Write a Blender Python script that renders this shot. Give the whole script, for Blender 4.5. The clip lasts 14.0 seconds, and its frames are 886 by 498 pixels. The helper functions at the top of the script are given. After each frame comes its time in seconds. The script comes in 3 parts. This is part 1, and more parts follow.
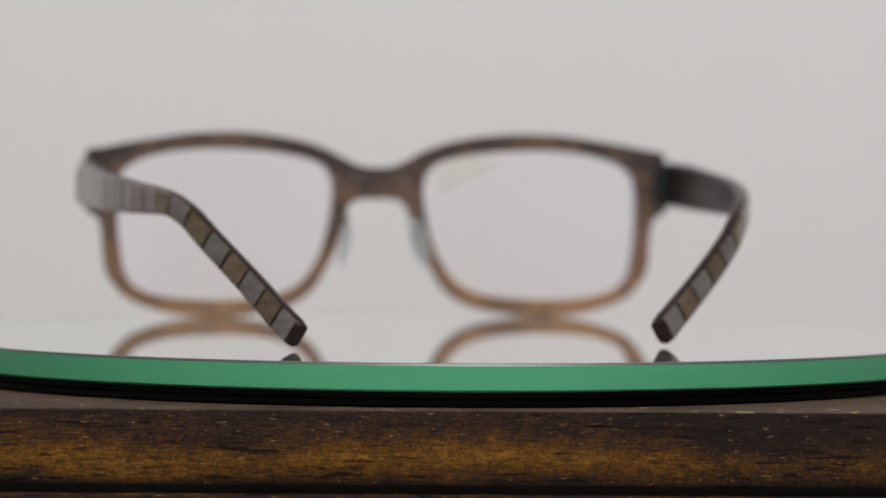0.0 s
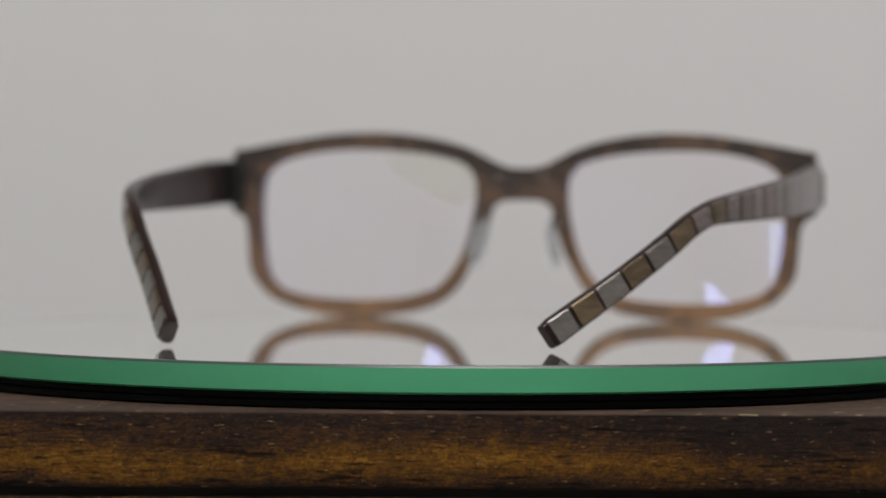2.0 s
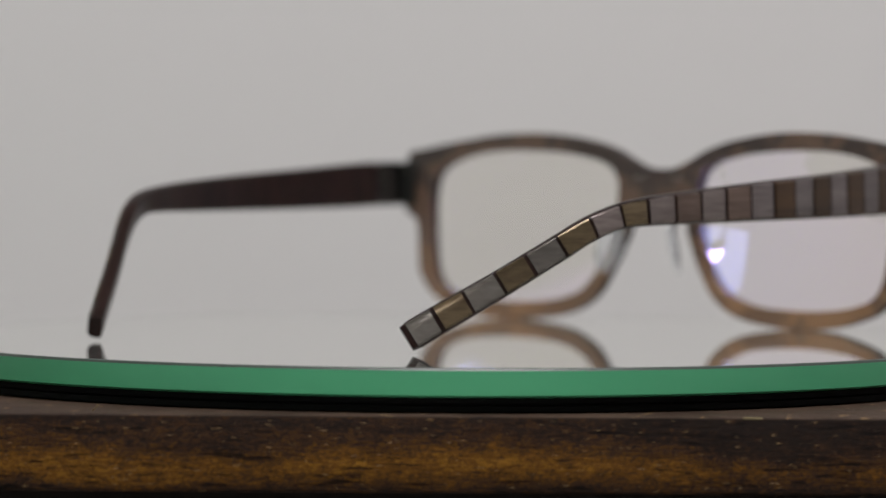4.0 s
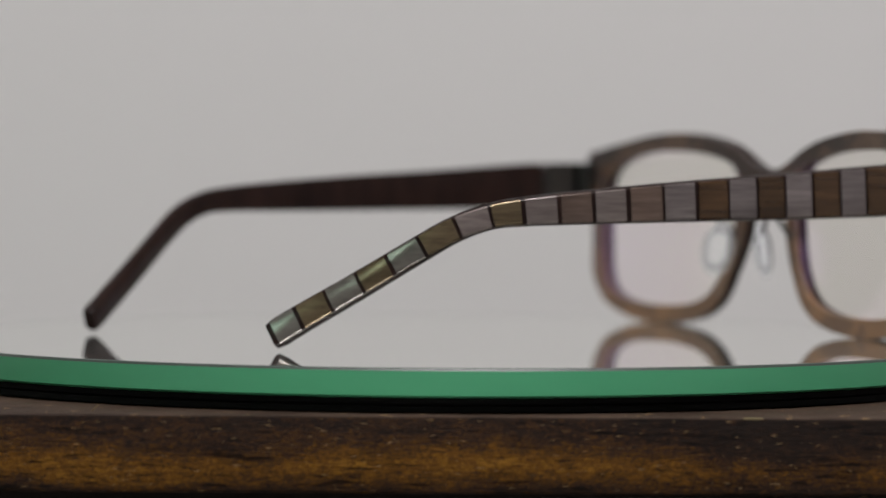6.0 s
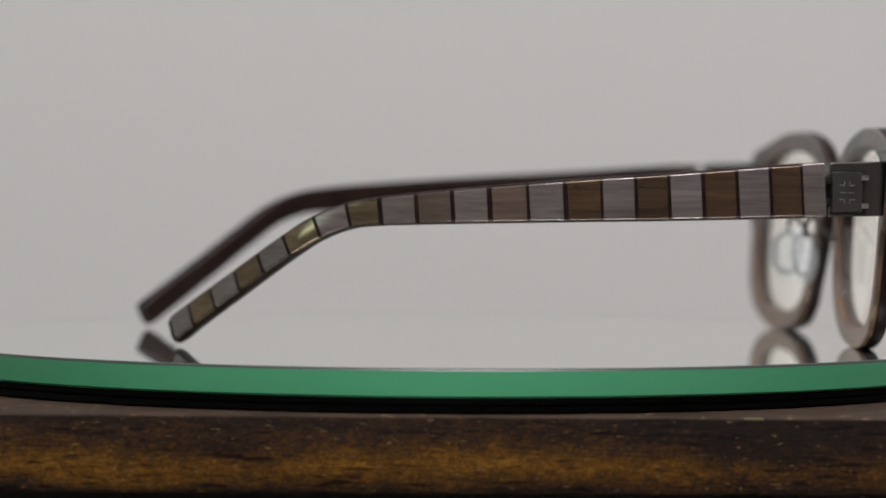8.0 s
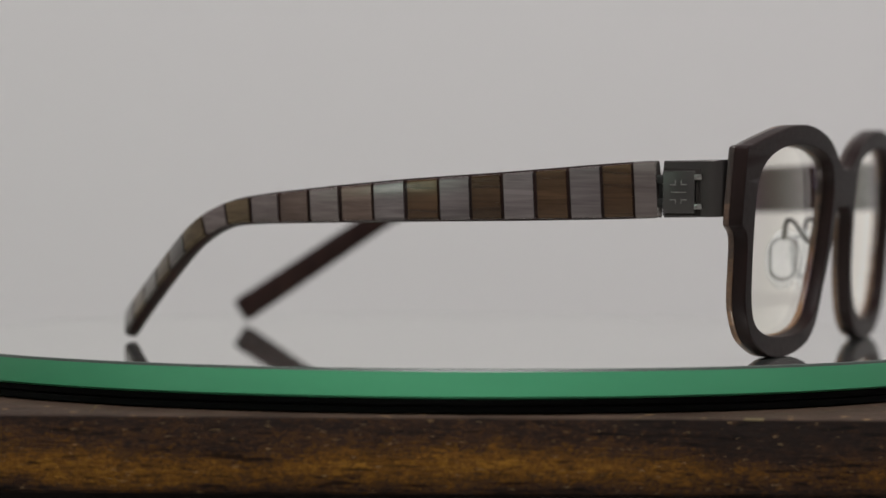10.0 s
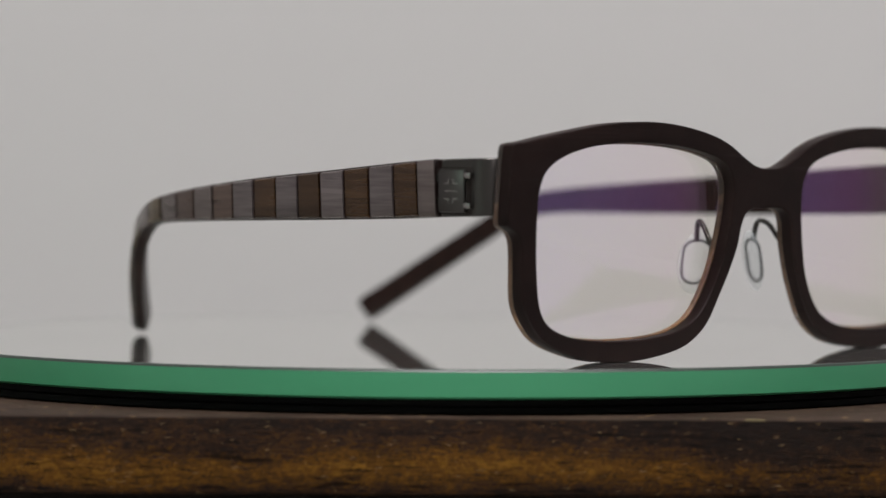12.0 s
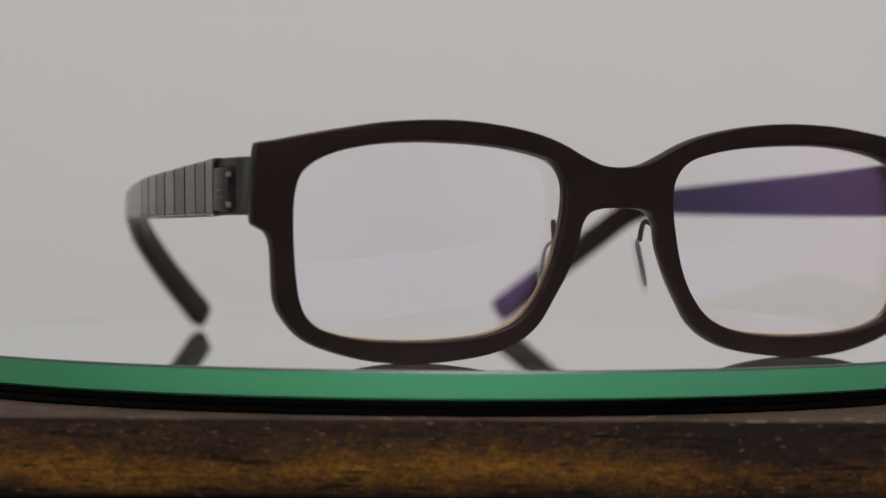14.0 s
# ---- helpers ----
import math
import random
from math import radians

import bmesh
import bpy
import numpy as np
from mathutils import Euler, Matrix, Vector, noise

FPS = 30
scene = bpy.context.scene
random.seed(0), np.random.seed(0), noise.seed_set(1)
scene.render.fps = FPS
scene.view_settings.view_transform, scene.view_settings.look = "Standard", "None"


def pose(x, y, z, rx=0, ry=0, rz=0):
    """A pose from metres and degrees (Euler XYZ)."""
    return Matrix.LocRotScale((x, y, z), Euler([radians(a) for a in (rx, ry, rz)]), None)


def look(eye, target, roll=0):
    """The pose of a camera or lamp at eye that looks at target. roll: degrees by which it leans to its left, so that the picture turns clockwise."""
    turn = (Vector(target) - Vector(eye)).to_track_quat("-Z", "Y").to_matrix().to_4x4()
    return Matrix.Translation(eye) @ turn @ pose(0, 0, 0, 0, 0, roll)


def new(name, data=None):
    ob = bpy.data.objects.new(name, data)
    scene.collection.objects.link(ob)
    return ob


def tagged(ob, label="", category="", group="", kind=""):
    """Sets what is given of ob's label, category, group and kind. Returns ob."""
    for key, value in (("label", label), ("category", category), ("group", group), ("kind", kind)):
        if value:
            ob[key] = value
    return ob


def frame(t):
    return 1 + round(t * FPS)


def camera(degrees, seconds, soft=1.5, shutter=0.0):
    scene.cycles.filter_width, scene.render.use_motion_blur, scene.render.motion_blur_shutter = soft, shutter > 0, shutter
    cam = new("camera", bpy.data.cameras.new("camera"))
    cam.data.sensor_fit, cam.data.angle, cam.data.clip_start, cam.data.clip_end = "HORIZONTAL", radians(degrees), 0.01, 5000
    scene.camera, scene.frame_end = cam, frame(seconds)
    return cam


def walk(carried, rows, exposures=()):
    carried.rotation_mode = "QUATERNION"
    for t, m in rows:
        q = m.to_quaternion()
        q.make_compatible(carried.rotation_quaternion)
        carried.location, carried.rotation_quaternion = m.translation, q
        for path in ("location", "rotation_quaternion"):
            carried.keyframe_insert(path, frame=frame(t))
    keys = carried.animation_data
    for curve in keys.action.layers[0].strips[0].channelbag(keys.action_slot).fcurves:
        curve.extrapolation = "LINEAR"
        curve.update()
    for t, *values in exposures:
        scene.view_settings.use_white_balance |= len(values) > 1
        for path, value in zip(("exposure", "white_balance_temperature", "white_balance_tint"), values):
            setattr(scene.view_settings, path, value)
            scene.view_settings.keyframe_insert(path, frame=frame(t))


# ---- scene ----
# Metres; the turntable's axis is the z axis, the top of the glass disc is z = 0.
MM = 0.001
SECONDS = 14.0

cam = camera(15.420, SECONDS, soft=1.5)
cam.data.dof.use_dof = True
cam.data.dof.focus_distance = 0.596
cam.data.dof.aperture_fstop = 12.5


def eye_row(t, distance):
    eye = Vector((0.0, -distance, 0.03397))
    aim = eye + Vector((math.sin(radians(0.097)), math.cos(radians(0.097)), -math.tan(radians(1.325))))
    return (t, look(eye, aim, 0.355))


walk(cam, [eye_row(0.0, 0.6930), eye_row(1.0, 0.6915), eye_row(1.5, 0.6900), eye_row(3.0, 0.6805),
           eye_row(6.5, 0.6780), eye_row(8.0, 0.6775), eye_row(11.0, 0.6755), eye_row(12.5, 0.6740), eye_row(14.0, 0.6715)],
     [(0.0, 0.3), (0.4, 0.1), (1.0, 0.0), (14.0, 0.0)])

# ---- light ----
world = bpy.data.worlds.new("world")
scene.world = world
world.use_nodes = True
wn = world.node_tree.nodes
sky = wn.new("ShaderNodeTexSky")
sky.sky_type = "NISHITA"
sky.sun_disc = False
sky.sun_elevation = radians(38)
sky.sun_rotation = radians(200)
wn["Background"].inputs["Strength"].default_value = 0.12
world.node_tree.links.new(sky.outputs[0], wn["Background"].inputs["Color"])


def area_lamp(name, eye, target, sx, sy, power, colour):
    data = bpy.data.lights.new(name, "AREA")
    data.shape, data.size, data.size_y, data.energy, data.color = "RECTANGLE", sx, sy, power, colour
    ob = new(name, data)
    ob.matrix_world = look(eye, target)
    return ob


area_lamp("window_light", (-2.13, -2.6, 1.33), (0.0, -2.6, 1.33), 0.66, 0.46, 2.8, (0.68, 1.0, 0.74))
area_lamp("window_light_low", (-2.13, -1.5, 0.64), (0.0, -1.5, 0.64), 0.66, 0.68, 2.6, (0.62, 1.0, 0.66))
area_lamp("ceiling_light_lamp", (0.15, -0.75, 1.66), (0.15, -0.75, 0.0), 0.7, 0.7, 38.0, (0.985, 0.965, 0.981))


# ---- materials ----
WOOD_TOP = -0.0081
SLAB = 0.01355


def material(name, colour, rough=0.5, metal=0.0, coat=0.0, coat_rough=0.05, ior=1.45):
    m = bpy.data.materials.new(name)
    m.use_nodes = True
    b = m.node_tree.nodes["Principled BSDF"]
    b.inputs["Base Color"].default_value = (*colour, 1)
    b.inputs["Roughness"].default_value = rough
    b.inputs["Metallic"].default_value = metal
    b.inputs["Coat Weight"].default_value = coat
    b.inputs["Coat Roughness"].default_value = coat_rough
    b.inputs["IOR"].default_value = ior
    return m, m.node_tree.nodes, m.node_tree.links, b


def coords(nodes, links, scale, source="Object"):
    tc = nodes.new("ShaderNodeTexCoord")
    mp = nodes.new("ShaderNodeMapping")
    mp.inputs["Scale"].default_value = scale
    links.new(tc.outputs[source], mp.inputs["Vector"])
    return mp.outputs["Vector"]


def noise_tex(nodes, links, vector, scale, detail=4.0, rough=0.55, distortion=0.0):
    n = nodes.new("ShaderNodeTexNoise")
    n.inputs["Scale"].default_value = scale
    n.inputs["Detail"].default_value = detail
    n.inputs["Roughness"].default_value = rough
    n.inputs["Distortion"].default_value = distortion
    links.new(vector, n.inputs["Vector"])
    return n.outputs["Fac"]


def ramp(nodes, links, fac, stops):
    r = nodes.new("ShaderNodeValToRGB")
    while len(r.color_ramp.elements) < len(stops):
        r.color_ramp.elements.new(0.5)
    for e, (p, c) in zip(r.color_ramp.elements, stops):
        e.position, e.color = p, (*c, 1)
    links.new(fac, r.inputs["Fac"])
    return r.outputs["Color"]


def mix(nodes, links, fac, a, b, mode="MIX"):
    m = nodes.new("ShaderNodeMix")
    m.data_type, m.blend_type = "RGBA", mode
    for value, key in ((fac, 0), (a, 6), (b, 7)):
        if hasattr(value, "links") or hasattr(value, "is_linked"):
            links.new(value, m.inputs[key])
        elif key == 0:
            m.inputs[0].default_value = value
        else:
            m.inputs[key].default_value = (*value, 1)
    return m.outputs[2]


def bump(nodes, links, b, height, strength, distance):
    n = nodes.new("ShaderNodeBump")
    n.inputs["Strength"].default_value = strength
    n.inputs["Distance"].default_value = distance
    links.new(height, n.inputs["Height"])
    links.new(n.outputs["Normal"], b.inputs["Normal"])


def wall_material(name, low, high):
    m, n, l, b = material(name, high, 0.9)
    v = coords(n, l, (1, 1, 1))
    big = noise_tex(n, l, v, 1.2, 3)
    l.new(ramp(n, l, big, [(0.3, low), (0.7, high)]), b.inputs["Base Color"])
    bump(n, l, b, noise_tex(n, l, v, 300, 3), 0.06, 0.001)
    return m


def wood_material():
    """Dark stain worn through to amber along the middle of the edge, with pits and pale specks."""
    m, n, l, b = material("stained_wood", (0.1, 0.05, 0.02), 0.6, ior=1.18)

    def math_node(op, x, y, z=None):
        q = n.new("ShaderNodeMath")
        q.operation = op
        for k, value in enumerate((x, y, z)):
            if value is None:
                continue
            if isinstance(value, (int, float)):
                q.inputs[k].default_value = value
            else:
                l.new(value, q.inputs[k])
        return q.outputs[0]

    tc = n.new("ShaderNodeTexCoord")
    sep = n.new("ShaderNodeSeparateXYZ")
    l.new(tc.outputs["Object"], sep.inputs[0])
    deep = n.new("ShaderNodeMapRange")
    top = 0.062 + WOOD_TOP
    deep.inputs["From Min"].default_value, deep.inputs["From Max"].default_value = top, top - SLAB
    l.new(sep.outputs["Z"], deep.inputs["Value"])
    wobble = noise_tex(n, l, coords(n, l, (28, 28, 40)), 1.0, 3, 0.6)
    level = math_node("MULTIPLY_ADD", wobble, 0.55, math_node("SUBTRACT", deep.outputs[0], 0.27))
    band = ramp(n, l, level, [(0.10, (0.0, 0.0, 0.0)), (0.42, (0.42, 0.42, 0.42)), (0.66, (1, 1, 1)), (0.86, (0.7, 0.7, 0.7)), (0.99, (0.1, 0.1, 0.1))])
    patch = noise_tex(n, l, coords(n, l, (45, 45, 120)), 1.0, 5, 0.7, 0.5)
    fine = noise_tex(n, l, coords(n, l, (700, 700, 1100)), 1.0, 6, 0.75, 1.4)
    dash = noise_tex(n, l, coords(n, l, (260, 260, 2600)), 1.0, 5, 0.7, 0.6)
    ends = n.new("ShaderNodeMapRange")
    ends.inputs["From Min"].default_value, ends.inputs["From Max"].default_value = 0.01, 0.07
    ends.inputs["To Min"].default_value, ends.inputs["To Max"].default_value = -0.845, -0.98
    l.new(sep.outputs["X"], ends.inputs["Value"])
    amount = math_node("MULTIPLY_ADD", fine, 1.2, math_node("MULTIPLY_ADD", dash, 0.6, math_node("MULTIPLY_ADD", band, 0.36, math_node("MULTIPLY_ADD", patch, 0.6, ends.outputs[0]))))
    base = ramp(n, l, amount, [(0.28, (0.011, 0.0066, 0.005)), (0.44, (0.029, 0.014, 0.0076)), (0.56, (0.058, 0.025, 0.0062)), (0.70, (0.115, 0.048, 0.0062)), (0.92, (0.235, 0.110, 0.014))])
    # dark lengthwise pores
    pore = noise_tex(n, l, coords(n, l, (130, 130, 1500)), 1.0, 2, 0.5, 0.2)
    pores = ramp(n, l, pore, [(0.32, (0.12, 0.10, 0.09)), (0.41, (1, 1, 1))])
    c = mix(n, l, 0.9, base, pores, "MULTIPLY")
    # overhead light on the flat top put into its colour, with the worn edge line
    flat = ramp(n, l, deep.outputs[0], [(0.012, (1, 1, 1)), (0.03, (0, 0, 0))])
    worn = ramp(n, l, patch, [(0.35, (0.030, 0.019, 0.014)), (0.65, (0.066, 0.043, 0.031))])
    c = mix(n, l, flat, c, worn)
    # pale specks where the stain has chipped
    speck = noise_tex(n, l, coords(n, l, (330, 330, 3000)), 1.0, 2, 0.5)
    bw = n.new("ShaderNodeRGBToBW")
    l.new(ramp(n, l, speck, [(0.685, (0, 0, 0)), (0.72, (0.9, 0.9, 0.9))]), bw.inputs[0])
    l.new(mix(n, l, bw.outputs[0], c, (0.27, 0.175, 0.085)), b.inputs["Base Color"])
    rr = n.new("ShaderNodeMapRange")
    rr.inputs["To Min"].default_value, rr.inputs["To Max"].default_value = 0.45, 0.75
    l.new(fine, rr.inputs["Value"])
    l.new(rr.outputs[0], b.inputs["Roughness"])
    bump(n, l, b, dash, 0.7, 0.0006)
    return m


def horn_material():
    """Smoky translucent acetate: grey-brown streaks that run along the rim."""
    m, n, l, b = material("horn_acetate", (0.2, 0.13, 0.09), 0.3, coat=0.2, coat_rough=0.1, ior=1.36)
    v = coords(n, l, (1, 1, 1))
    sep = n.new("ShaderNodeSeparateXYZ")
    l.new(v, sep.inputs[0])
    hgt = n.new("ShaderNodeMapRange")
    hgt.inputs["From Min"].default_value, hgt.inputs["From Max"].default_value = 0.004, 0.064
    l.new(sep.outputs["Z"], hgt.inputs["Value"])
    streak = noise_tex(n, l, coords(n, l, (110, 60, 170)), 1.0, 4, 0.65, 0.8)
    def calc(op, *values):
        q = n.new("ShaderNodeMath")
        q.operation = op
        for k, value in enumerate(values):
            if isinstance(value, (int, float)):
                q.inputs[k].default_value = value
            else:
                l.new(value, q.inputs[k])
        return q.outputs[0]

    # the sheet is smoky towards the corners and the bridge, honey-coloured between them and below
    across = calc("ABSOLUTE", calc("SUBTRACT", calc("ABSOLUTE", sep.outputs["X"]), 0.036))
    smoky = calc("MULTIPLY", hgt.outputs[0], calc("MULTIPLY_ADD", across, 17.0, 0.60))
    amount = calc("MULTIPLY_ADD", streak, 1.2, calc("SUBTRACT", smoky, 0.315))
    c = ramp(n, l, amount, [(0.20, (0.215, 0.122, 0.066)), (0.36, (0.118, 0.072, 0.047)), (0.46, (0.165, 0.095, 0.057)), (0.60, (0.078, 0.049, 0.036)), (0.70, (0.12, 0.075, 0.052)), (0.80, (0.052, 0.036, 0.030)), (1.0, (0.036, 0.026, 0.023))])
    l.new(c, b.inputs["Base Color"])
    b.inputs["Subsurface Weight"].default_value = 0.25
    b.inputs["Subsurface Radius"].default_value = (0.002, 0.0014, 0.001)
    b.inputs["Subsurface Scale"].default_value = 1.0
    return m


def dark_acetate_material():
    m, n, l, b = material("matte_dark_acetate", (0.014, 0.008, 0.007), 0.5, ior=1.22)
    v = coords(n, l, (1, 1, 1))
    f = noise_tex(n, l, v, 90, 4, 0.6)
    l.new(ramp(n, l, f, [(0.35, (0.010, 0.0050, 0.0046)), (0.7, (0.017, 0.0085, 0.0076))]), b.inputs["Base Color"])
    r = noise_tex(n, l, v, 900, 3)
    rr = n.new("ShaderNodeMapRange")
    rr.inputs["To Min"].default_value, rr.inputs["To Max"].default_value = 0.42, 0.58
    l.new(r, rr.inputs["Value"])
    l.new(rr.outputs[0], b.inputs["Roughness"])
    bump(n, l, b, r, 0.05, 0.0001)
    return m


def tile_material(name, light, dark, metal=0.5, rough=0.22):
    """Pearly horn block: fine fibres along the temple, under a clear coat."""
    m, n, l, b = material(name, light, rough, metal=metal, coat=0.2, coat_rough=0.06)
    info = n.new("ShaderNodeObjectInfo")
    fib = noise_tex(n, l, coords(n, l, (300, 40, 900)), 1.0, 4, 0.65, 0.2)
    cloud = noise_tex(n, l, coords(n, l, (120, 120, 120)), 1.0, 2)
    c = ramp(n, l, fib, [(0.36, dark), (0.64, light)])
    tone = n.new("ShaderNodeMapRange")
    tone.inputs["To Min"].default_value, tone.inputs["To Max"].default_value = 0.82, 1.12
    l.new(info.outputs["Random"], tone.inputs["Value"])
    hsv = n.new("ShaderNodeHueSaturation")
    l.new(tone.outputs[0], hsv.inputs["Value"])
    l.new(c, hsv.inputs["Color"])
    shade = ramp(n, l, cloud, [(0.3, (0.8, 0.78, 0.76)), (0.65, (1, 1, 1))])
    l.new(mix(n, l, 0.6, hsv.outputs[0], shade, "MULTIPLY"), b.inputs["Base Color"])
    return m


def core_material():
    m, n, l, b = material("dark_brown_acetate", (0.02, 0.011, 0.009), 0.30, coat=0.04, coat_rough=0.05, ior=1.19)
    f = noise_tex(n, l, coords(n, l, (60, 200, 60)), 1.0, 4, 0.6, 0.5)
    l.new(ramp(n, l, f, [(0.35, (0.009, 0.0045, 0.004)), (0.7, (0.022, 0.011, 0.009))]), b.inputs["Base Color"])
    return m


def metal_material(name, colour, rough):
    m, n, l, b = material(name, colour, rough, metal=1.0)
    f = noise_tex(n, l, coords(n, l, (900, 60, 900)), 1.0, 3, 0.6)
    rr = n.new("ShaderNodeMapRange")
    rr.inputs["To Min"].default_value, rr.inputs["To Max"].default_value = rough * 0.8, rough * 1.25
    l.new(f, rr.inputs["Value"])
    l.new(rr.outputs[0], b.inputs["Roughness"])
    return m


def lens_material():
    """Clear demo lens: nearly all light passes; the thin coating throws back a little violet, olive at a slant."""
    m = bpy.data.materials.new("coated_lens")
    m.use_nodes = True
    n, l = m.node_tree.nodes, m.node_tree.links
    n.remove(n["Principled BSDF"])
    clear = n.new("ShaderNodeBsdfTransparent")
    clear.inputs["Color"].default_value = (0.968, 0.963, 0.932, 1)
    gloss = n.new("ShaderNodeBsdfGlossy")
    gloss.inputs["Roughness"].default_value = 0.0
    lw = n.new("ShaderNodeLayerWeight")
    lw.inputs["Blend"].default_value = 0.5
    tint = ramp(n, l, lw.outputs["Facing"], [(0.0, (0.042, 0.038, 0.10)), (0.15, (0.054, 0.036, 0.102)), (0.42, (0.075, 0.035, 0.088)), (0.6, (0.07, 0.068, 0.06)), (1.0, (0.3, 0.3, 0.3))])
    l.new(tint, gloss.inputs["Color"])
    both = n.new("ShaderNodeAddShader")
    l.new(clear.outputs[0], both.inputs[0])
    l.new(gloss.outputs[0], both.inputs[1])
    l.new(both.outputs[0], n["Material Output"].inputs["Surface"])
    return m


def silicone_material():
    m, n, l, b = material("clear_silicone", (0.82, 0.85, 0.9), 0.25)
    clear = n.new("ShaderNodeBsdfTransparent")
    both = n.new("ShaderNodeMixShader")
    both.inputs[0].default_value = 0.23
    l.new(clear.outputs[0], both.inputs[1])
    l.new(b.outputs[0], both.inputs[2])
    l.new(both.outputs[0], n["Material Output"].inputs["Surface"])
    return m


def disc_top_material():
    m, n, l, b = material("polished_glass", (0.80, 0.815, 0.775), 0.015, metal=0.92, ior=1.5)
    dust = noise_tex(n, l, coords(n, l, (300, 300, 300)), 1.0, 3)
    rr = n.new("ShaderNodeMapRange")
    rr.inputs["From Min"].default_value, rr.inputs["From Max"].default_value = 0.5, 0.8
    rr.inputs["To Min"].default_value, rr.inputs["To Max"].default_value = 0.01, 0.05
    l.new(dust, rr.inputs["Value"])
    l.new(rr.outputs[0], b.inputs["Roughness"])
    return m


def disc_edge_material():
    m, n, l, b = material("green_glass_edge", (0.07, 0.40, 0.19), 0.3, coat=0.1)
    f = noise_tex(n, l, coords(n, l, (30, 30, 120)), 1.0, 3)
    l.new(ramp(n, l, f, [(0.3, (0.058, 0.302, 0.149)), (0.7, (0.066, 0.325, 0.161))]), b.inputs["Base Color"])
    return m


WALL = wall_material("painted_wall", (0.768, 0.756, 0.75), (0.785, 0.755, 0.76))
WOOD = wood_material()
HORN = horn_material()
DARK = dark_acetate_material()
TILE_GREY = tile_material("pearl_grey_horn", (0.200, 0.168, 0.168), (0.118, 0.099, 0.099))
TILE_BROWN = tile_material("amber_brown_horn", (0.080, 0.043, 0.020), (0.038, 0.019, 0.009))
TILE_UMBER = tile_material("smoky_brown_horn", (0.155, 0.106, 0.086), (0.088, 0.060, 0.050))
TILE_SMOKE = tile_material("smoky_grey_horn", (0.20, 0.165, 0.158), (0.13, 0.105, 0.10))
TILE_PEARL = tile_material("mother_of_pearl", (0.225, 0.208, 0.19), (0.15, 0.136, 0.124), 0.75, 0.15)
TILE_GOLD = tile_material("golden_pearl", (0.175, 0.132, 0.08), (0.098, 0.070, 0.040), 0.75, 0.15)
CORE = core_material()
STEEL = metal_material("brushed_steel", (0.070, 0.064, 0.061), 0.42)
CLIP_STEEL = metal_material("satin_steel", (0.085, 0.080, 0.077), 0.34)
GUNMETAL = metal_material("dark_steel", (0.045, 0.045, 0.043), 0.5)
BRIGHT = metal_material("polished_steel", (0.27, 0.26, 0.25), 0.25)
LENS = lens_material()
GLASS_TOP = disc_top_material()
GLASS_EDGE = disc_edge_material()
GLASS_DARK = material("ground_glass", (0.04, 0.055, 0.045), 0.4)[0]
CHIPPED = material("bare_wood", (0.20, 0.155, 0.075), 0.7)[0]
BLACK = material("black_plastic", (0.004, 0.004, 0.004), 0.7, ior=1.2)[0]
# near-black colour that stands in for the shade in narrow gaps
SHADOW_GAP = material("gap_shade_colour", (0.010, 0.006, 0.004), 0.8)[0]
SILICONE = silicone_material()
PRINT = material("faint_print", (0.35, 0.33, 0.31), 0.5)[0]
BULB = material("lit_bulb", (0.9, 0.9, 0.88), 0.4)[0]
BULB.node_tree.nodes["Principled BSDF"].inputs["Emission Color"].default_value = (1.0, 0.98, 0.95, 1)
BULB.node_tree.nodes["Principled BSDF"].inputs["Emission Strength"].default_value = 18.0
TABLE = material("grey_table", (0.36, 0.35, 0.33), 0.6)[0]
FLOOR = material("grey_floor", (0.3, 0.28, 0.26), 0.6)[0]


# ---- mesh helpers ----
def mesh_object(name, bm, mat, smooth=35):
    bmesh.ops.recalc_face_normals(bm, faces=bm.faces)
    me = bpy.data.meshes.new(name)
    bm.to_mesh(me)
    bm.free()
    mats = mat if isinstance(mat, (list, tuple)) else [mat]
    for one in mats:
        me.materials.append(one)
    if smooth:
        me.shade_smooth()
        me.set_sharp_from_angle(angle=radians(smooth))
    return new(name, me)


def part(name, bm, mat, parent, label="", smooth=35):
    ob = mesh_object(name, bm, mat, smooth)
    ob.parent = parent
    if label:
        tagged(ob, label)
    return ob


def box_bm(x0, x1, y0, y1, z0, z1, bevel=0.0, segments=2):
    bm = bmesh.new()
    bmesh.ops.create_cube(bm, size=1.0)
    bmesh.ops.scale(bm, vec=(x1 - x0, y1 - y0, z1 - z0), verts=bm.verts)
    bmesh.ops.translate(bm, vec=((x0 + x1) / 2, (y0 + y1) / 2, (z0 + z1) / 2), verts=bm.verts)
    if bevel:
        bmesh.ops.bevel(bm, geom=list(bm.edges), offset=bevel, segments=segments, affect="EDGES", profile=0.5)
    return bm


def lathe_bm(profile, n=160, mats=None, caps=True):
    """Turn a profile of (radius, z) round the z axis."""
    bm = bmesh.new()
    rings = [[bm.verts.new((r * math.cos(2 * math.pi * k / n), r * math.sin(2 * math.pi * k / n), z)) for k in range(n)] for r, z in profile]
    for i in range(len(rings) - 1):
        for k in range(n):
            f = bm.faces.new((rings[i][k], rings[i][(k + 1) % n], rings[i + 1][(k + 1) % n], rings[i + 1][k]))
            f.material_index = mats[i] if mats else 0
    if caps:
        bm.faces.new(rings[0]).material_index = mats[0] if mats else 0
        bm.faces.new(rings[-1]).material_index = mats[-1] if mats else 0
    return bm


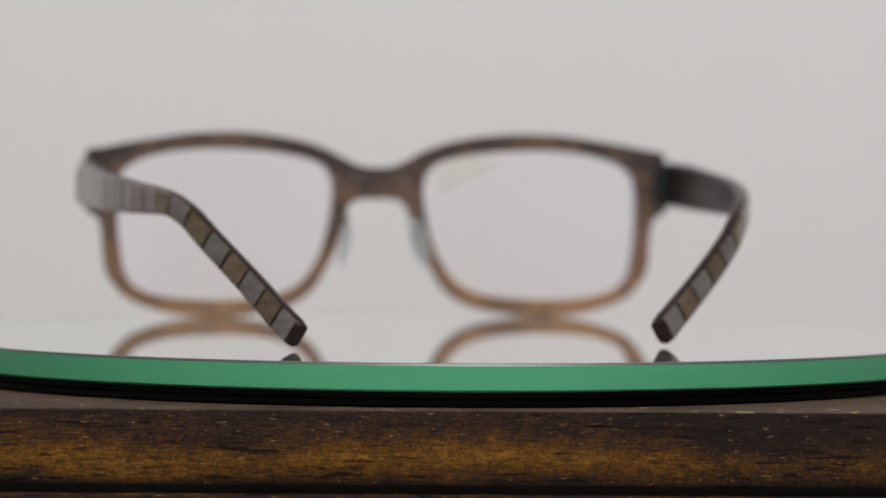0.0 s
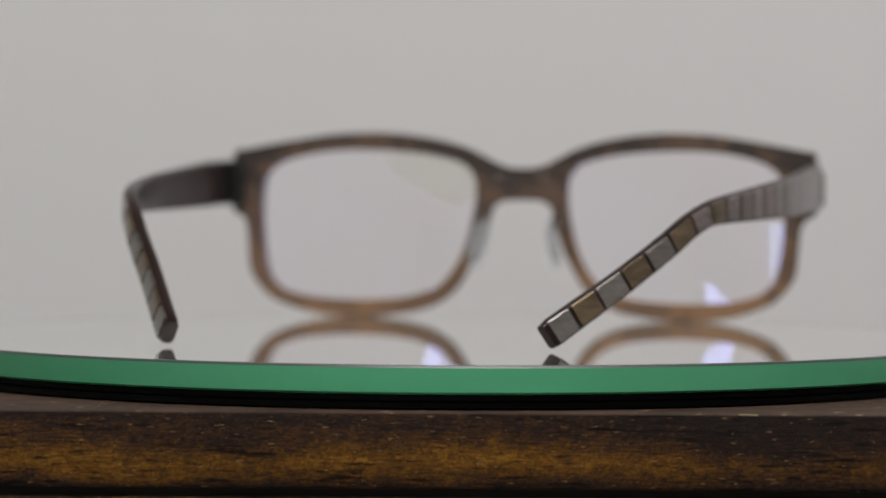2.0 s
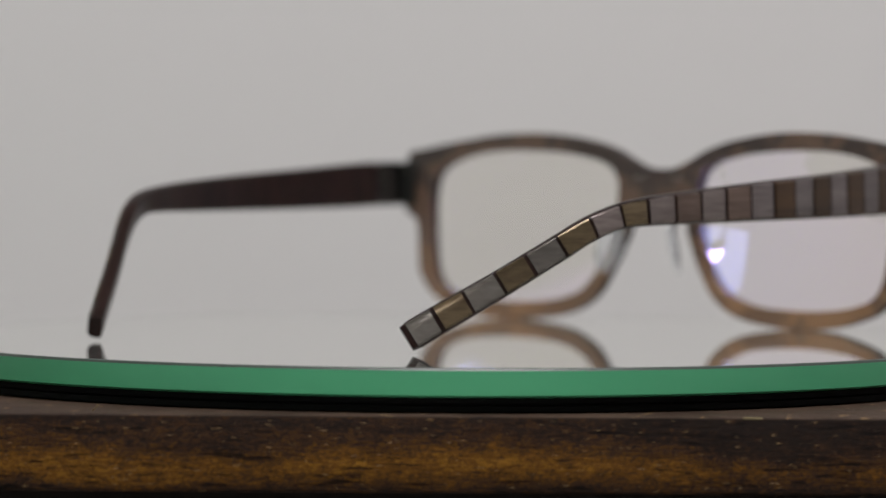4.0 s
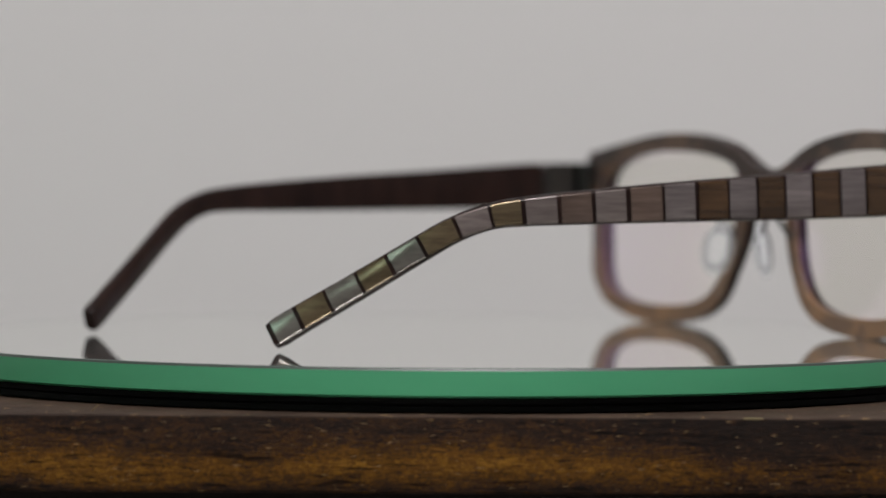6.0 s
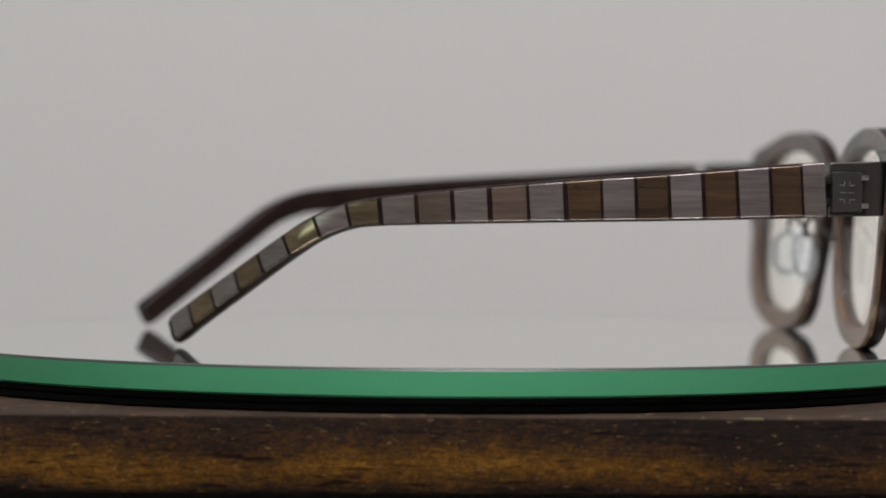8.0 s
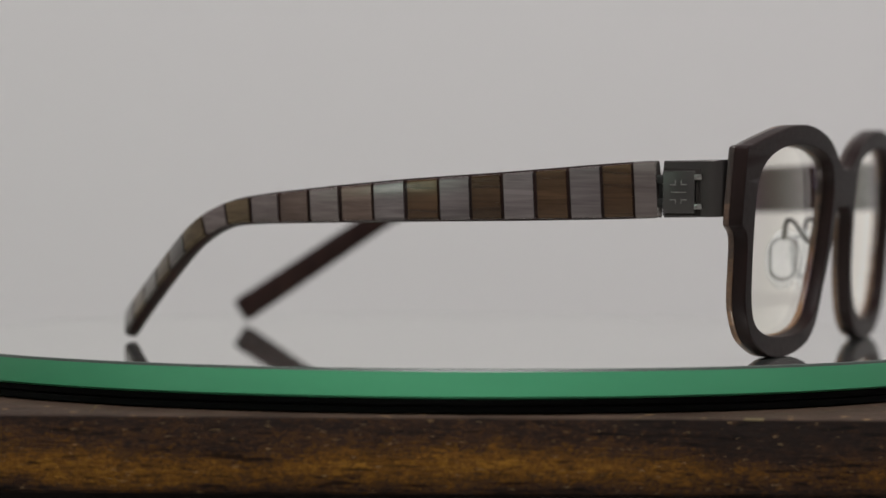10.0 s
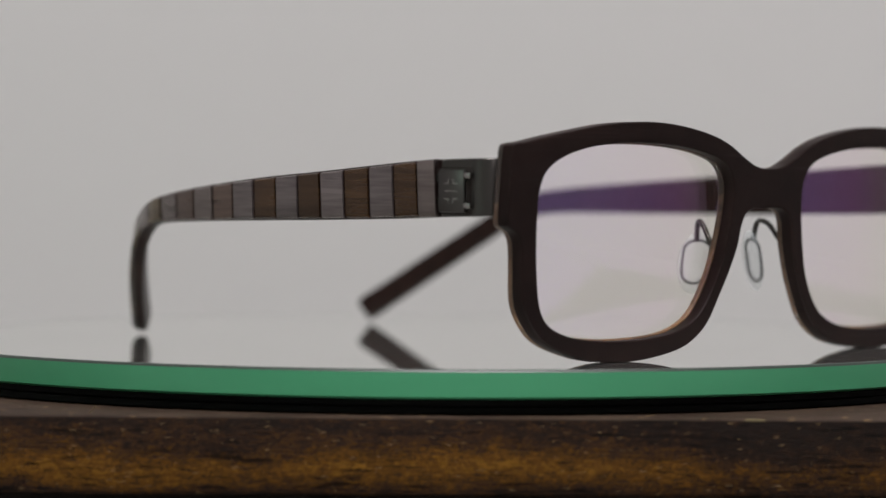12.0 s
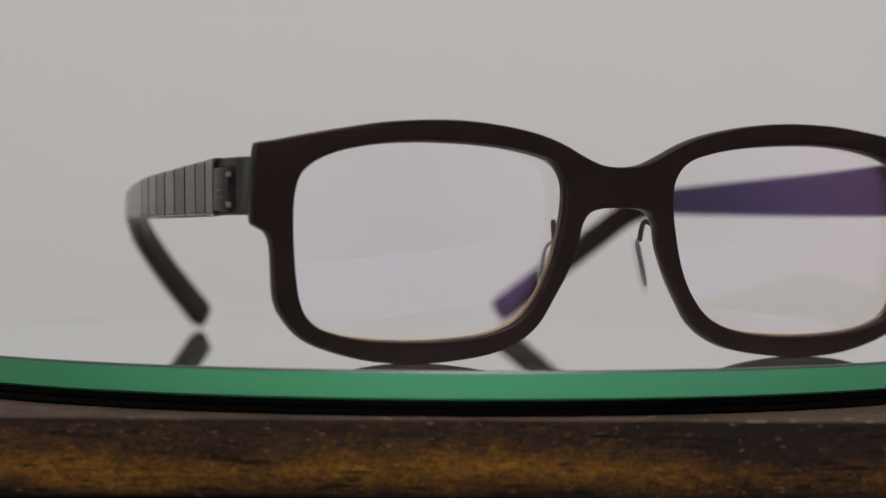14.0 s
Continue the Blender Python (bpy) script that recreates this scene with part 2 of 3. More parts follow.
def catmull(points, closed, steps):
    pts = [Vector(p) for p in points]
    n = len(pts)
    out = []
    for i in range(n if closed else n - 1):
        if closed:
            a, b, c, d = pts[i - 1], pts[i], pts[(i + 1) % n], pts[(i + 2) % n]
        else:
            a, b, c, d = pts[max(i - 1, 0)], pts[i], pts[i + 1], pts[min(i + 2, n - 1)]
        for k in range(steps):
            t = k / steps
            out.append(0.5 * (2 * b + (c - a) * t + (2 * a - 5 * b + 4 * c - d) * t * t + (3 * b - a - 3 * c + d) * t ** 3))
    if not closed:
        out.append(pts[-1])
    return out


def plate_bm(contours, half, bevel, inset=0.0):
    """A flat plate in x, y with holes, of thickness 2 * (half + bevel) along z, with rounded edges."""
    cu = bpy.data.curves.new("plate", "CURVE")
    cu.dimensions, cu.fill_mode, cu.extrude, cu.bevel_depth, cu.bevel_resolution, cu.offset = "2D", "BOTH", half, bevel, 2, -bevel - inset
    for loop in contours:
        sp = cu.splines.new("POLY")
        sp.points.add(len(loop) - 1)
        for p, v in zip(sp.points, loop):
            p.co = (v.x, v.y, 0, 1)
        sp.use_cyclic_u = True
    ob = new("plate", cu)
    bpy.context.view_layer.update()
    me = bpy.data.meshes.new_from_object(ob.evaluated_get(bpy.context.evaluated_depsgraph_get()))
    bm = bmesh.new()
    bm.from_mesh(me)
    bmesh.ops.remove_doubles(bm, verts=bm.verts, dist=1e-6)
    bpy.data.objects.remove(ob)
    bpy.data.meshes.remove(me)
    return bm


def tube_bm(points, radius, n=8, steps=6, closed=False):
    path = catmull(points, closed, steps)
    bm = bmesh.new()
    rings = []
    count = len(path)
    for i, p in enumerate(path):
        a = path[i - 1] if (i or closed) else path[0]
        b = path[(i + 1) % count] if (i + 1 < count or closed) else path[-1]
        t = (b - a).normalized()
        u = t.orthogonal().normalized() if i == 0 else (u - t * u.dot(t)).normalized()
        s = t.cross(u)
        rings.append([bm.verts.new(p + radius * (math.cos(2 * math.pi * k / n) * u + math.sin(2 * math.pi * k / n) * s)) for k in range(n)])
    for i in range(count if closed else count - 1):
        for k in range(n):
            bm.faces.new((rings[i][k], rings[i][(k + 1) % n], rings[(i + 1) % count][(k + 1) % n], rings[(i + 1) % count][k]))
    if not closed:
        bm.faces.new(rings[0])
        bm.faces.new(rings[-1])
    return bm


# ---- the room ----
def room():
    x0, x1, y0, y1, z0, z1, th = -2.1, 2.1, -3.2, 0.9, -0.8, 1.7, 0.12
    tagged(mesh_object("wall_north", box_bm(x0 - th, x1 + th, y1, y1 + th, z0, z1), WALL, 0), "plain off-white painted wall behind the turntable", "wall", kind="structure")
    tagged(mesh_object("wall_south", box_bm(x0 - th, x1 + th, y0 - th, y0, z0, z1), WALL, 0), "plain off-white painted wall", "wall", kind="structure")
    tagged(mesh_object("wall_east", box_bm(x1, x1 + th, y0, y1, z0, z1), WALL, 0), "plain off-white painted wall", "wall", kind="structure")
    # the wall with two windows: blocks round the openings
    openings = ((-2.95, -2.25, 1.08, 1.58), (-1.85, -1.15, 0.28, 1.0))
    bm = bmesh.new()
    edge = y0
    blocks = []
    for ya, yb, za, zb in openings:
        blocks += [(edge, ya, z0, z1), (ya, yb, z0, za), (ya, yb, zb, z1)]
        edge = yb
    blocks.append((edge, y1, z0, z1))
    for ya, yb, za, zb in blocks:
        r = bmesh.ops.create_cube(bm, size=1.0)["verts"]
        bmesh.ops.scale(bm, vec=(th, yb - ya, zb - za), verts=r)
        bmesh.ops.translate(bm, vec=(x0 - th / 2, (ya + yb) / 2, (za + zb) / 2), verts=r)
    tagged(mesh_object("wall_west", bm, WALL, 0), "off-white painted wall with two window openings", "wall", kind="structure")
    for k, (ya, yb, za, zb) in enumerate(openings):
        win = tagged(new("window_%d" % (k + 1)), "white framed window in the side wall", "window", kind="structure")
        for a, b_, c, d in ((ya, ya + 0.02, za, zb), (yb - 0.02, yb, za, zb), (ya + 0.02, yb - 0.02, za, za + 0.02), (ya + 0.02, yb - 0.02, zb - 0.02, zb)):
            part("window_frame", box_bm(x0 - 0.025, x0 - 0.005, a, b_, c, d, 0.003), WALL, win)
        part("window_bar", box_bm(x0 - 0.022, x0 - 0.008, (ya + yb) / 2 - 0.012, (ya + yb) / 2 + 0.012, za + 0.02, zb - 0.02, 0.003), WALL, win)
    tagged(mesh_object("ceiling", box_bm(x0 - th, x1 + th, y0 - th, y1 + th, z1, z1 + th), WALL, 0), "plain white ceiling", "ceiling", kind="structure")
    tagged(mesh_object("floor", box_bm(x0 - th, x1 + th, y0 - th, y1 + th, z0 - th, z0), FLOOR, 0), "plain grey floor", "floor", kind="structure")



def table():
    t = tagged(new("table"), "plain grey table under the wooden stand", "table")
    t.location = (0, 0, -0.8)
    top = -0.062
    part("tabletop", box_bm(-0.6, 0.6, -0.45, 0.5, 0.8 + top - 0.025, 0.8 + top, 0.002), TABLE, t)
    for sx in (-0.55, 0.55):
        for sy in (-0.4, 0.45):
            part("leg", box_bm(sx - 0.02, sx + 0.02, sy - 0.02, sy + 0.02, 0, 0.8 + top - 0.025, 0.002), TABLE, t)


def wooden_stand():
    s = tagged(new("wooden_stand"), "dark stained wooden stand with a worn golden edge", "stand")
    s.location = (0, 0, -0.062)
    o = 0.062
    y0, y1 = -0.1119, 0.125
    slab = box_bm(-0.17, 0.17, y0, y1, WOOD_TOP - SLAB, WOOD_TOP, 0.0007, 2)
    bmesh.ops.translate(slab, vec=(0, 0, o), verts=slab.verts)
    bm_lower = box_bm(-0.17, 0.17, y0, y1, -0.062, WOOD_TOP - SLAB - 0.0016, 0.0007, 2)
    bmesh.ops.translate(bm_lower, vec=(0, 0, o), verts=bm_lower.verts)
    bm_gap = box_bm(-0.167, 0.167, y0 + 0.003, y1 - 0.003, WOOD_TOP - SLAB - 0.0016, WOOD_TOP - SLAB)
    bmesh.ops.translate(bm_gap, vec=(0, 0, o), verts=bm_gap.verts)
    long_edges = [e for e in slab.edges if abs(e.verts[0].co.x - e.verts[1].co.x) > 0.3]
    bmesh.ops.subdivide_edges(slab, edges=long_edges, cuts=220, use_grid_fill=True)
    for v in slab.verts:
        if v.co.y < y0 + 0.002 and abs(v.co.x) < 0.169:
            k = noise.noise(Vector((v.co.x * 260, v.co.z * 900, 3.0))) + 0.6 * noise.noise(Vector((v.co.x * 900, v.co.z * 900, 9.0)))
            v.co.y += 0.00012 * k
            v.co.z += 0.00010 * noise.noise(Vector((v.co.x * 420, v.co.z * 300, 20.0)))
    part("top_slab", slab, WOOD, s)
    chip = box_bm(0.0532, 0.0566, y0 - 0.00005, y0 + 0.0004, o + WOOD_TOP - 0.0003, o + WOOD_TOP + 0.00004, 0.00008, 1)
    for v in chip.verts:
        v.co.z += 0.00012 * noise.noise(Vector((v.co.x * 1500, v.co.y * 3000, 1.0)))
    part("chip", chip, CHIPPED, s, "pale chip on the worn edge")
    part("splinter", tube_bm([Vector((-0.0605, y0 + 0.006, o + WOOD_TOP)), Vector((-0.0600, y0 + 0.0058, o + WOOD_TOP + 0.0004)), Vector((-0.0592, y0 + 0.0056, o + WOOD_TOP + 0.0012))], 0.00008, 5, 3), CHIPPED, s)
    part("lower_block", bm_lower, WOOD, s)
    # shade inside the groove is put in as a near-black filler
    part("groove", bm_gap, SHADOW_GAP, s, "recessed groove with its shade put in as near-black colour")


DISC_R = 0.1088
DISC_X = 0.0018
DISC_T = 0.0052


def turntable():
    base = tagged(new("turntable_base"), "black plastic turntable base on the wooden stand", "turntable")
    base.location = (DISC_X, 0, WOOD_TOP)
    r, t, gap = DISC_R - 0.0012, DISC_T, -WOOD_TOP - DISC_T
    part("foot_ring", lathe_bm([(r - 0.0014, 0.0), (r - 0.0008, 0.0003), (r - 0.0008, 0.0013), (r - 0.0012, 0.0015)], 200), BLACK, base)
    part("platter", lathe_bm([(r - 0.0010, 0.0015), (r - 0.0002, 0.0018), (r, gap - 0.0003), (r - 0.0004, gap)], 200), BLACK, base)
    disc = tagged(new("glass_disc"), "round clear glass disc with a green polished edge", "glass disc")
    disc.location = (DISC_X, 0, -DISC_T)
    r = DISC_R
    part("edge", lathe_bm([(r - 0.0006, 0.0), (r, 0.0004), (r, t - 0.0005), (r - 0.0004, t - 0.0005)], 240), GLASS_EDGE, disc, "green polished glass edge", 30)
    part("surface", lathe_bm([(r - 0.0006, t - 0.0004), (r - 0.0006, t)], 240), GLASS_TOP, disc, "mirror-like glass surface", 0)
    part("chamfer", lathe_bm([(r - 0.0002, t - 0.0006), (r, t - 0.0005), (r - 0.0003, t - 0.0001), (r - 0.0007, t + 0.00002), (r - 0.0009, t - 0.0002)], 240, caps=False), GLASS_DARK, disc, "dark ground chamfer of the glass", 30)
    return disc


# ---- the eyeglasses ----
# Local space: millimetres, x across the front, temples run towards -y, z up from the disc.
ZS = 0.945


def bend(x, z):
    """How far the frame front lies behind the bridge, by its wrap and tilt."""
    return -0.0008 * x * x - 0.07 * (40.0 - z)


OUTER = [(0, 37.3), (4, 37.7), (8, 39.5), (12, 41.7), (17, 43.6), (24, 45.1), (31, 45.9), (37, 46), (45, 45.5), (53, 44.2), (60, 42.9), (64.6, 41.9),
         (67.2, 41.5), (67.9, 40.2), (68.1, 33), (68.1, 27.2), (67.4, 26.0), (65.5, 24.8), (64.5, 22.5), (64.1, 18), (63.5, 12), (61.5, 8.0), (58.2, 4.6), (53.1, 2.3),
         (46, 0.5), (38, 0), (31, 0.5), (24, 1.8), (19.5, 3.8), (16.2, 7), (13.7, 12), (10.7, 17.5), (8.6, 22), (7.7, 26), (6.4, 28.3), (4, 29.3), (0, 29.4)]
HOLE = [(38, 42), (47, 41.4), (54.5, 39.6), (59.2, 36.8), (60.9, 33), (61.2, 27), (60.6, 18), (59.4, 11.2), (56.9, 7.5), (52.0, 5.4), (45.5, 4.4), (38, 4.1),
        (30, 4.5), (24, 5.6), (19.4, 7.9), (16.4, 12), (13.3, 19), (11.3, 26), (10.7, 31), (11.1, 35), (13.6, 38.3), (19, 40.2), (27, 41.5)]


def wide(x):
    return x + 0.02 * max(0.0, x - 11.0)


def front_contours(ledge=0.0):
    right = [(wide(x), z * ZS, 0) for x, z in OUTER]
    left = [(-x, z, 0) for x, z, _ in right[-2:0:-1]]
    outer = catmull(right + left, True, 4)
    hole = catmull([(wide(x), z * ZS, 0) for x, z in HOLE], True, 5)
    middle = sum(hole, Vector()) / len(hole)
    hole = [p - (p - middle).normalized() * ledge for p in hole]
    return outer, hole, [Vector((-p.x, p.y, 0)) for p in reversed(hole)]


def frame_layer(name, half, bevel, inset, y_mid, mat, parent, label, ledge=0.0):
    outer, hole, hole_left = front_contours(ledge)
    bm = plate_bm([outer, hole, hole_left], half, bevel, inset)
    bm.normal_update()
    layer = bm.faces.layers.int.new("cap")
    for f in bm.faces:
        f[layer] = 1 if abs(f.normal.z) > 0.985 else 0
    ob = part(name, to_front(bm, y_mid), mat, parent, label, 60)
    me = ob.data
    normals = [Vector(n.vector) for n in me.corner_normals]
    cap = me.attributes["cap"].data
    for poly in me.polygons:
        if cap[poly.index].value:
            side = 1 if poly.normal.y > 0 else -1
            for i in poly.loop_indices:
                v = me.vertices[me.loops[i].vertex_index].co / MM
                normals[i] = Vector((0.0016 * v.x, 1.0, -0.07)).normalized() * side
    me.normals_split_custom_set(normals)
    return ob


def to_front(bm, y_mid):
    """Stand a plate up as the frame front, bent, in metres."""
    for v in bm.verts:
        x, z, d = v.co.x, v.co.y, v.co.z
        # the rims run back and in beside the nose
        nose = math.exp(-((abs(x) - 13.0) / 6.0) ** 2 - ((z - 11.0) / 10.0) ** 2)
        x, d = x - math.copysign(1.1 * nose, x), d - 0.3 * nose
        v.co = Vector((x, d + y_mid + bend(x, z), z)) * MM
    return bm


# y, x, z, half height along each temple; the second is opened a little further and bent later
STATIONS = {
    1: [(-18.5, 70.4, 31.36, 5.2), (-28.8, 70.1, 30.81, 5.03), (-47.8, 69.6, 29.8, 4.5), (-67.0, 67.9, 28.93, 4.0),
        (-87.8, 63.9, 27.74, 3.3), (-101.1, 60.3, 26.73, 2.75), (-106.8, 58.3, 25.76, 2.5), (-112.4, 55.7, 23.51, 2.5),
        (-117.9, 52.3, 19.87, 2.55), (-127.0, 44.5, 12.74, 2.65), (-135.4, 36.4, 6.06, 2.8), (-139.2, 32.5, 2.77, 2.9)],
    -1: [(-18.5, 70.4, 31.4, 5.2), (-29.0, 70.5, 30.9, 5.03), (-48.3, 70.3, 30.1, 4.5), (-68.3, 69.2, 29.4, 4.0),
         (-90.0, 66.0, 28.6, 3.3), (-103.5, 62.8, 28.0, 2.75), (-110.5, 60.8, 27.1, 2.5), (-116.6, 58.2, 24.7, 2.5),
         (-122.6, 55.0, 20.4, 2.55), (-131.9, 49.2, 13.2, 2.65), (-141.2, 43.8, 6.06, 2.75), (-145.6, 41.2, 2.77, 2.85)]}
# joints of the horn blocks, as shares of the temple's depth
JOINTS = [0.0362, 0.0849, 0.1377, 0.1897, 0.2418, 0.293, 0.3458, 0.4003, 0.4573, 0.5151, 0.572, 0.6274, 0.6819, 0.7289, 0.7752, 0.8206, 0.8594, 0.8957, 0.9321, 0.9667, 0.9998]


def temple_path(side):
    pts = catmull([(s[1], s[0], s[2]) for s in STATIONS[side]], False, 12)
    hh = catmull([(s[3], 0, 0) for s in STATIONS[side]], False, 12)
    return [(p, h.x) for p, h in zip(pts, hh)]


PATHS = {1: temple_path(1), -1: temple_path(-1)}


def at_y(y, side):
    path = PATHS[side]
    for (p, h), (q, k) in zip(path, path[1:]):
        if q.y <= y <= p.y:
            t = (p.y - y) / max(p.y - q.y, 1e-9)
            return p.lerp(q, t), h + (k - h) * t
    return path[-1] if y < path[-1][0].y else path[0]


def ribbon_bm(y0, y1, s0, s1, inset, radius, side, count, cap_round=0.0):
    """A length of the temple from y0 to y1, between s0 and s1 across its thickness (outwards positive)."""
    bm = bmesh.new()
    rings = []
    for i in range(count + 1):
        y = y0 + (y1 - y0) * i / count
        p, h = at_y(y, side)
        a, b = at_y(y + 1.2, side)[0], at_y(y - 1.2, side)[0]
        t = (b - a).normalized()
        up = (Vector((0, 0, 1)) - t * t.z).normalized()
        out = t.cross(up)
        out = out if out.x > 0 else -out
        twist = radians(11.0) * max(0.0, min(1.0, (-y - 100.0) / 25.0))
        out, up = out * math.cos(twist) + up * math.sin(twist), up * math.cos(twist) - out * math.sin(twist)
        h = h - inset
        if cap_round:
            e = min(abs(y - y0), abs(y - y1))
            if e < cap_round:
                h -= cap_round * (1 - math.sqrt(max(0.0, 1 - (1 - e / cap_round) ** 2))) * 0.5
        r = min(radius, h * 0.9, (s1 - s0) * 0.49)
        ring = []
        for cx, cz, a0 in ((s1 - r, h - r, 0), (s0 + r, h - r, 90), (s0 + r, -h + r, 180), (s1 - r, -h + r, 270)):
            for k in range(4):
                ang = radians(a0 + 30 * k)
                q = p + out * (cx + r * math.cos(ang)) + up * (cz + r * math.sin(ang))
                ring.append(bm.verts.new(Vector((q.x * side, q.y, q.z)) * MM))
        rings.append(ring)
    m = len(rings[0])
    for i in range(count):
        for k in range(m):
            bm.faces.new((rings[i][k], rings[i][(k + 1) % m], rings[i + 1][(k + 1) % m], rings[i + 1][k]))
    bm.faces.new(rings[0])
    bm.faces.new(rings[-1])
    return bm


def scaled_box(x0, x1, y0, y1, z0, z1, side, bevel=0.15):
    bm = box_bm(x0, x1, y0, y1, z0, z1, bevel, 2)
    for v in bm.verts:
        v.co = Vector((v.co.x * side, v.co.y, v.co.z)) * MM
    return bm


def hinge_box(x0, x1, y0, y1, z0, z1, side, bevel=0.15):
    """A box of the hinge, which swings out from the frame's corner to the temple."""
    bm = box_bm(x0, x1, y0, y1, z0, z1, bevel, 2)
    for v in bm.verts:
        y = -7.2 + 0.79 * (v.co.y + 7.2)
        v.co = Vector(((v.co.x + 1.3 + 0.06 * max(0.0, -y - 9.0)) * side, y, v.co.z - 0.3)) * MM
    return bm


def end_plate_bm(side):
    """A flat plate beside the temple that curls in behind the frame's corner."""
    bm = bmesh.new()
    rings = []
    for i in range(19):
        y = -17.4 + 11.6 * i / 18
        x = 70.45 + 0.06 * max(0.0, -y - 9.0) - 0.22 * max(0.0, y + 9.6) ** 2
        r = 0.25 if 0 < i < 18 else 0.5
        low, high = 26.25 + 0.25 * (i / 18), 36.45 + 0.3 * (i / 18)
        ring = []
        for u, w in ((x - 1.6, low), (x - r, low), (x, low + r), (x, high - r), (x - r, high), (x - 1.6, high)):
            ring.append(bm.verts.new(Vector((u * side, y, w)) * MM))
        rings.append(ring)
    for a, b in zip(rings, rings[1:]):
        for k in range(6):
            bm.faces.new((a[k], a[(k + 1) % 6], b[(k + 1) % 6], b[k]))
    bm.faces.new(rings[0])
    bm.faces.new(rings[-1])
    return bm


def eyeglasses():
    g = tagged(new("eyeglasses"), "dark framed eyeglasses with striped horn temples on the glass disc", "eyeglasses")
    hole = front_contours()[1]
    # two laminated layers: matte dark in front, smoky horn behind
    frame_layer("front_layer", 0.95, 0.35, 0.0, 0.2, DARK, g, "matte dark brown front of the frame")
    frame_layer("back_layer", 0.25, 0.35, 0.0, -1.55, HORN, g, "smoky brown translucent back of the frame", 0.3)
    for side in (1, -1):
        # lens: a thin bent shell
        bm = bmesh.new()
        ring = [Vector((p.x * side, p.y, 0)) for p in hole]
        c = sum(ring, Vector()) / len(ring)
        shells = []
        for d in (-0.35, -1.35):
            rows = []
            for f in (1.012, 0.8, 0.6, 0.4, 0.2):
                row = []
                for p in ring:
                    q = c + (p - c) * f
                    bulge = 1.6 - 0.0040 * (q - c).length_squared
                    row.append(bm.verts.new(Vector((q.x, d + bulge + bend(q.x, q.y), q.y)) * MM))
                rows.append(row)
            rows.append([bm.verts.new(Vector((c.x, d + 1.6 + bend(c.x, c.y), c.y)) * MM)])
            shells.append(rows)
            k = len(ring)
            for a, b_ in zip(rows, rows[1:]):
                for i in range(k):
                    j = (i + 1) % k
                    bm.faces.new((a[i], a[j], b_[j], b_[i]) if len(b_) > 1 else (a[i], a[j], b_[0]))
        a, b_ = shells[0][0], shells[1][0]
        for i in range(len(a)):
            j = (i + 1) % len(a)
            bm.faces.new((a[i], a[j], b_[j], b_[i]))
        lens = part("lens", bm, LENS, g, "clear coated lens", 60)
        lens.visible_shadow = False
        # nose pad: wire arm, wire loop, clear pad
        arm = part("nose_pad_arm", tube_bm([Vector(p) * MM for p in ((11.6 * side, -2.6, 20.5), (10.8 * side, -4.8, 21.6), (10.1 * side, -7.0, 24.6), (9.2 * side, -8.9, 25.0), (8.7 * side, -9.6, 21.6))], 0.5 * MM), STEEL, g, "thin steel nose pad wire")
        loop = [(8.9 - 0.42 * u + 0.22 * (18 - w), -9.6 + u, w + 0.1) for u, w in ((-2.2, 20.5), (0, 21.6), (2.2, 20.5), (2.4, 17.5), (2.0, 14.6), (0, 13.4), (-2.0, 14.6), (-2.4, 17.5))]
        part("wire_loop", tube_bm([Vector((x * side, y, z)) * MM for x, y, z in loop], 0.32 * MM, 6, 4, True), STEEL, arm)
        pad = bmesh.new()
        bmesh.ops.create_uvsphere(pad, u_segments=20, v_segments=12, radius=1.0)
        for v in pad.verts:
            x, y, z = v.co.x * 1.15, v.co.y * 3.4, v.co.z * 5.9
            v.co = Vector(((8.7 + 0.22 * (-z) + x - 0.42 * y) * side, -9.6 + y, 17.5 + z)) * MM
        part("nose_pad", pad, SILICONE, g, "clear silicone nose pad", 80)
        # steel end piece that wraps from the front to the temple, with its raised clip
        plate = part("end_piece", end_plate_bm(side), STEEL, g, "brushed steel end piece")
        part("end_lug", hinge_box(64.2, 67.6, -10.4, -7.6, 27.0, 36.6, side, 0.3), GUNMETAL, g, "dark steel lug behind the frame corner")
        # thin dark sheet round the clip, drawn in place of its shade
        part("clip_shade", hinge_box(69.1, 69.35, -20.15, -11.6, 27.0, 35.4, side, 0.05), SHADOW_GAP, plate)
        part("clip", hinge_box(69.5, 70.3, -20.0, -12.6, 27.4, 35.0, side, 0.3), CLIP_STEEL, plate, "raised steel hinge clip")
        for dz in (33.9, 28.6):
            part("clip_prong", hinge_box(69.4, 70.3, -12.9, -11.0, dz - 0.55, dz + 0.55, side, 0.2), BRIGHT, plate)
        # dark bar between clip and prongs, painting the shade of the slot
        part("slot_shade", hinge_box(69.4, 69.9, -12.5, -11.9, 28.2, 34.3, side, 0.15), SHADOW_GAP, plate)
        # small embossed sign on the clip: plain strokes
        for ya, yb, za, zb in ((-20.4, -19.0, 32.4, 32.6), (-17.9, -16.5, 32.4, 32.6), (-20.4, -19.0, 29.7, 29.9), (-17.9, -16.5, 29.7, 29.9),
                               (-19.2, -19.0, 32.6, 33.3), (-17.9, -17.7, 32.6, 33.3), (-19.2, -19.0, 29.0, 29.7), (-17.9, -17.7, 29.0, 29.7), (-20.2, -16.7, 31.05, 31.2)):
            part("emblem_stroke", hinge_box(70.3, 70.36, ya + 2.1, yb + 2.1, za, zb, side, 0.02), BRIGHT, plate)
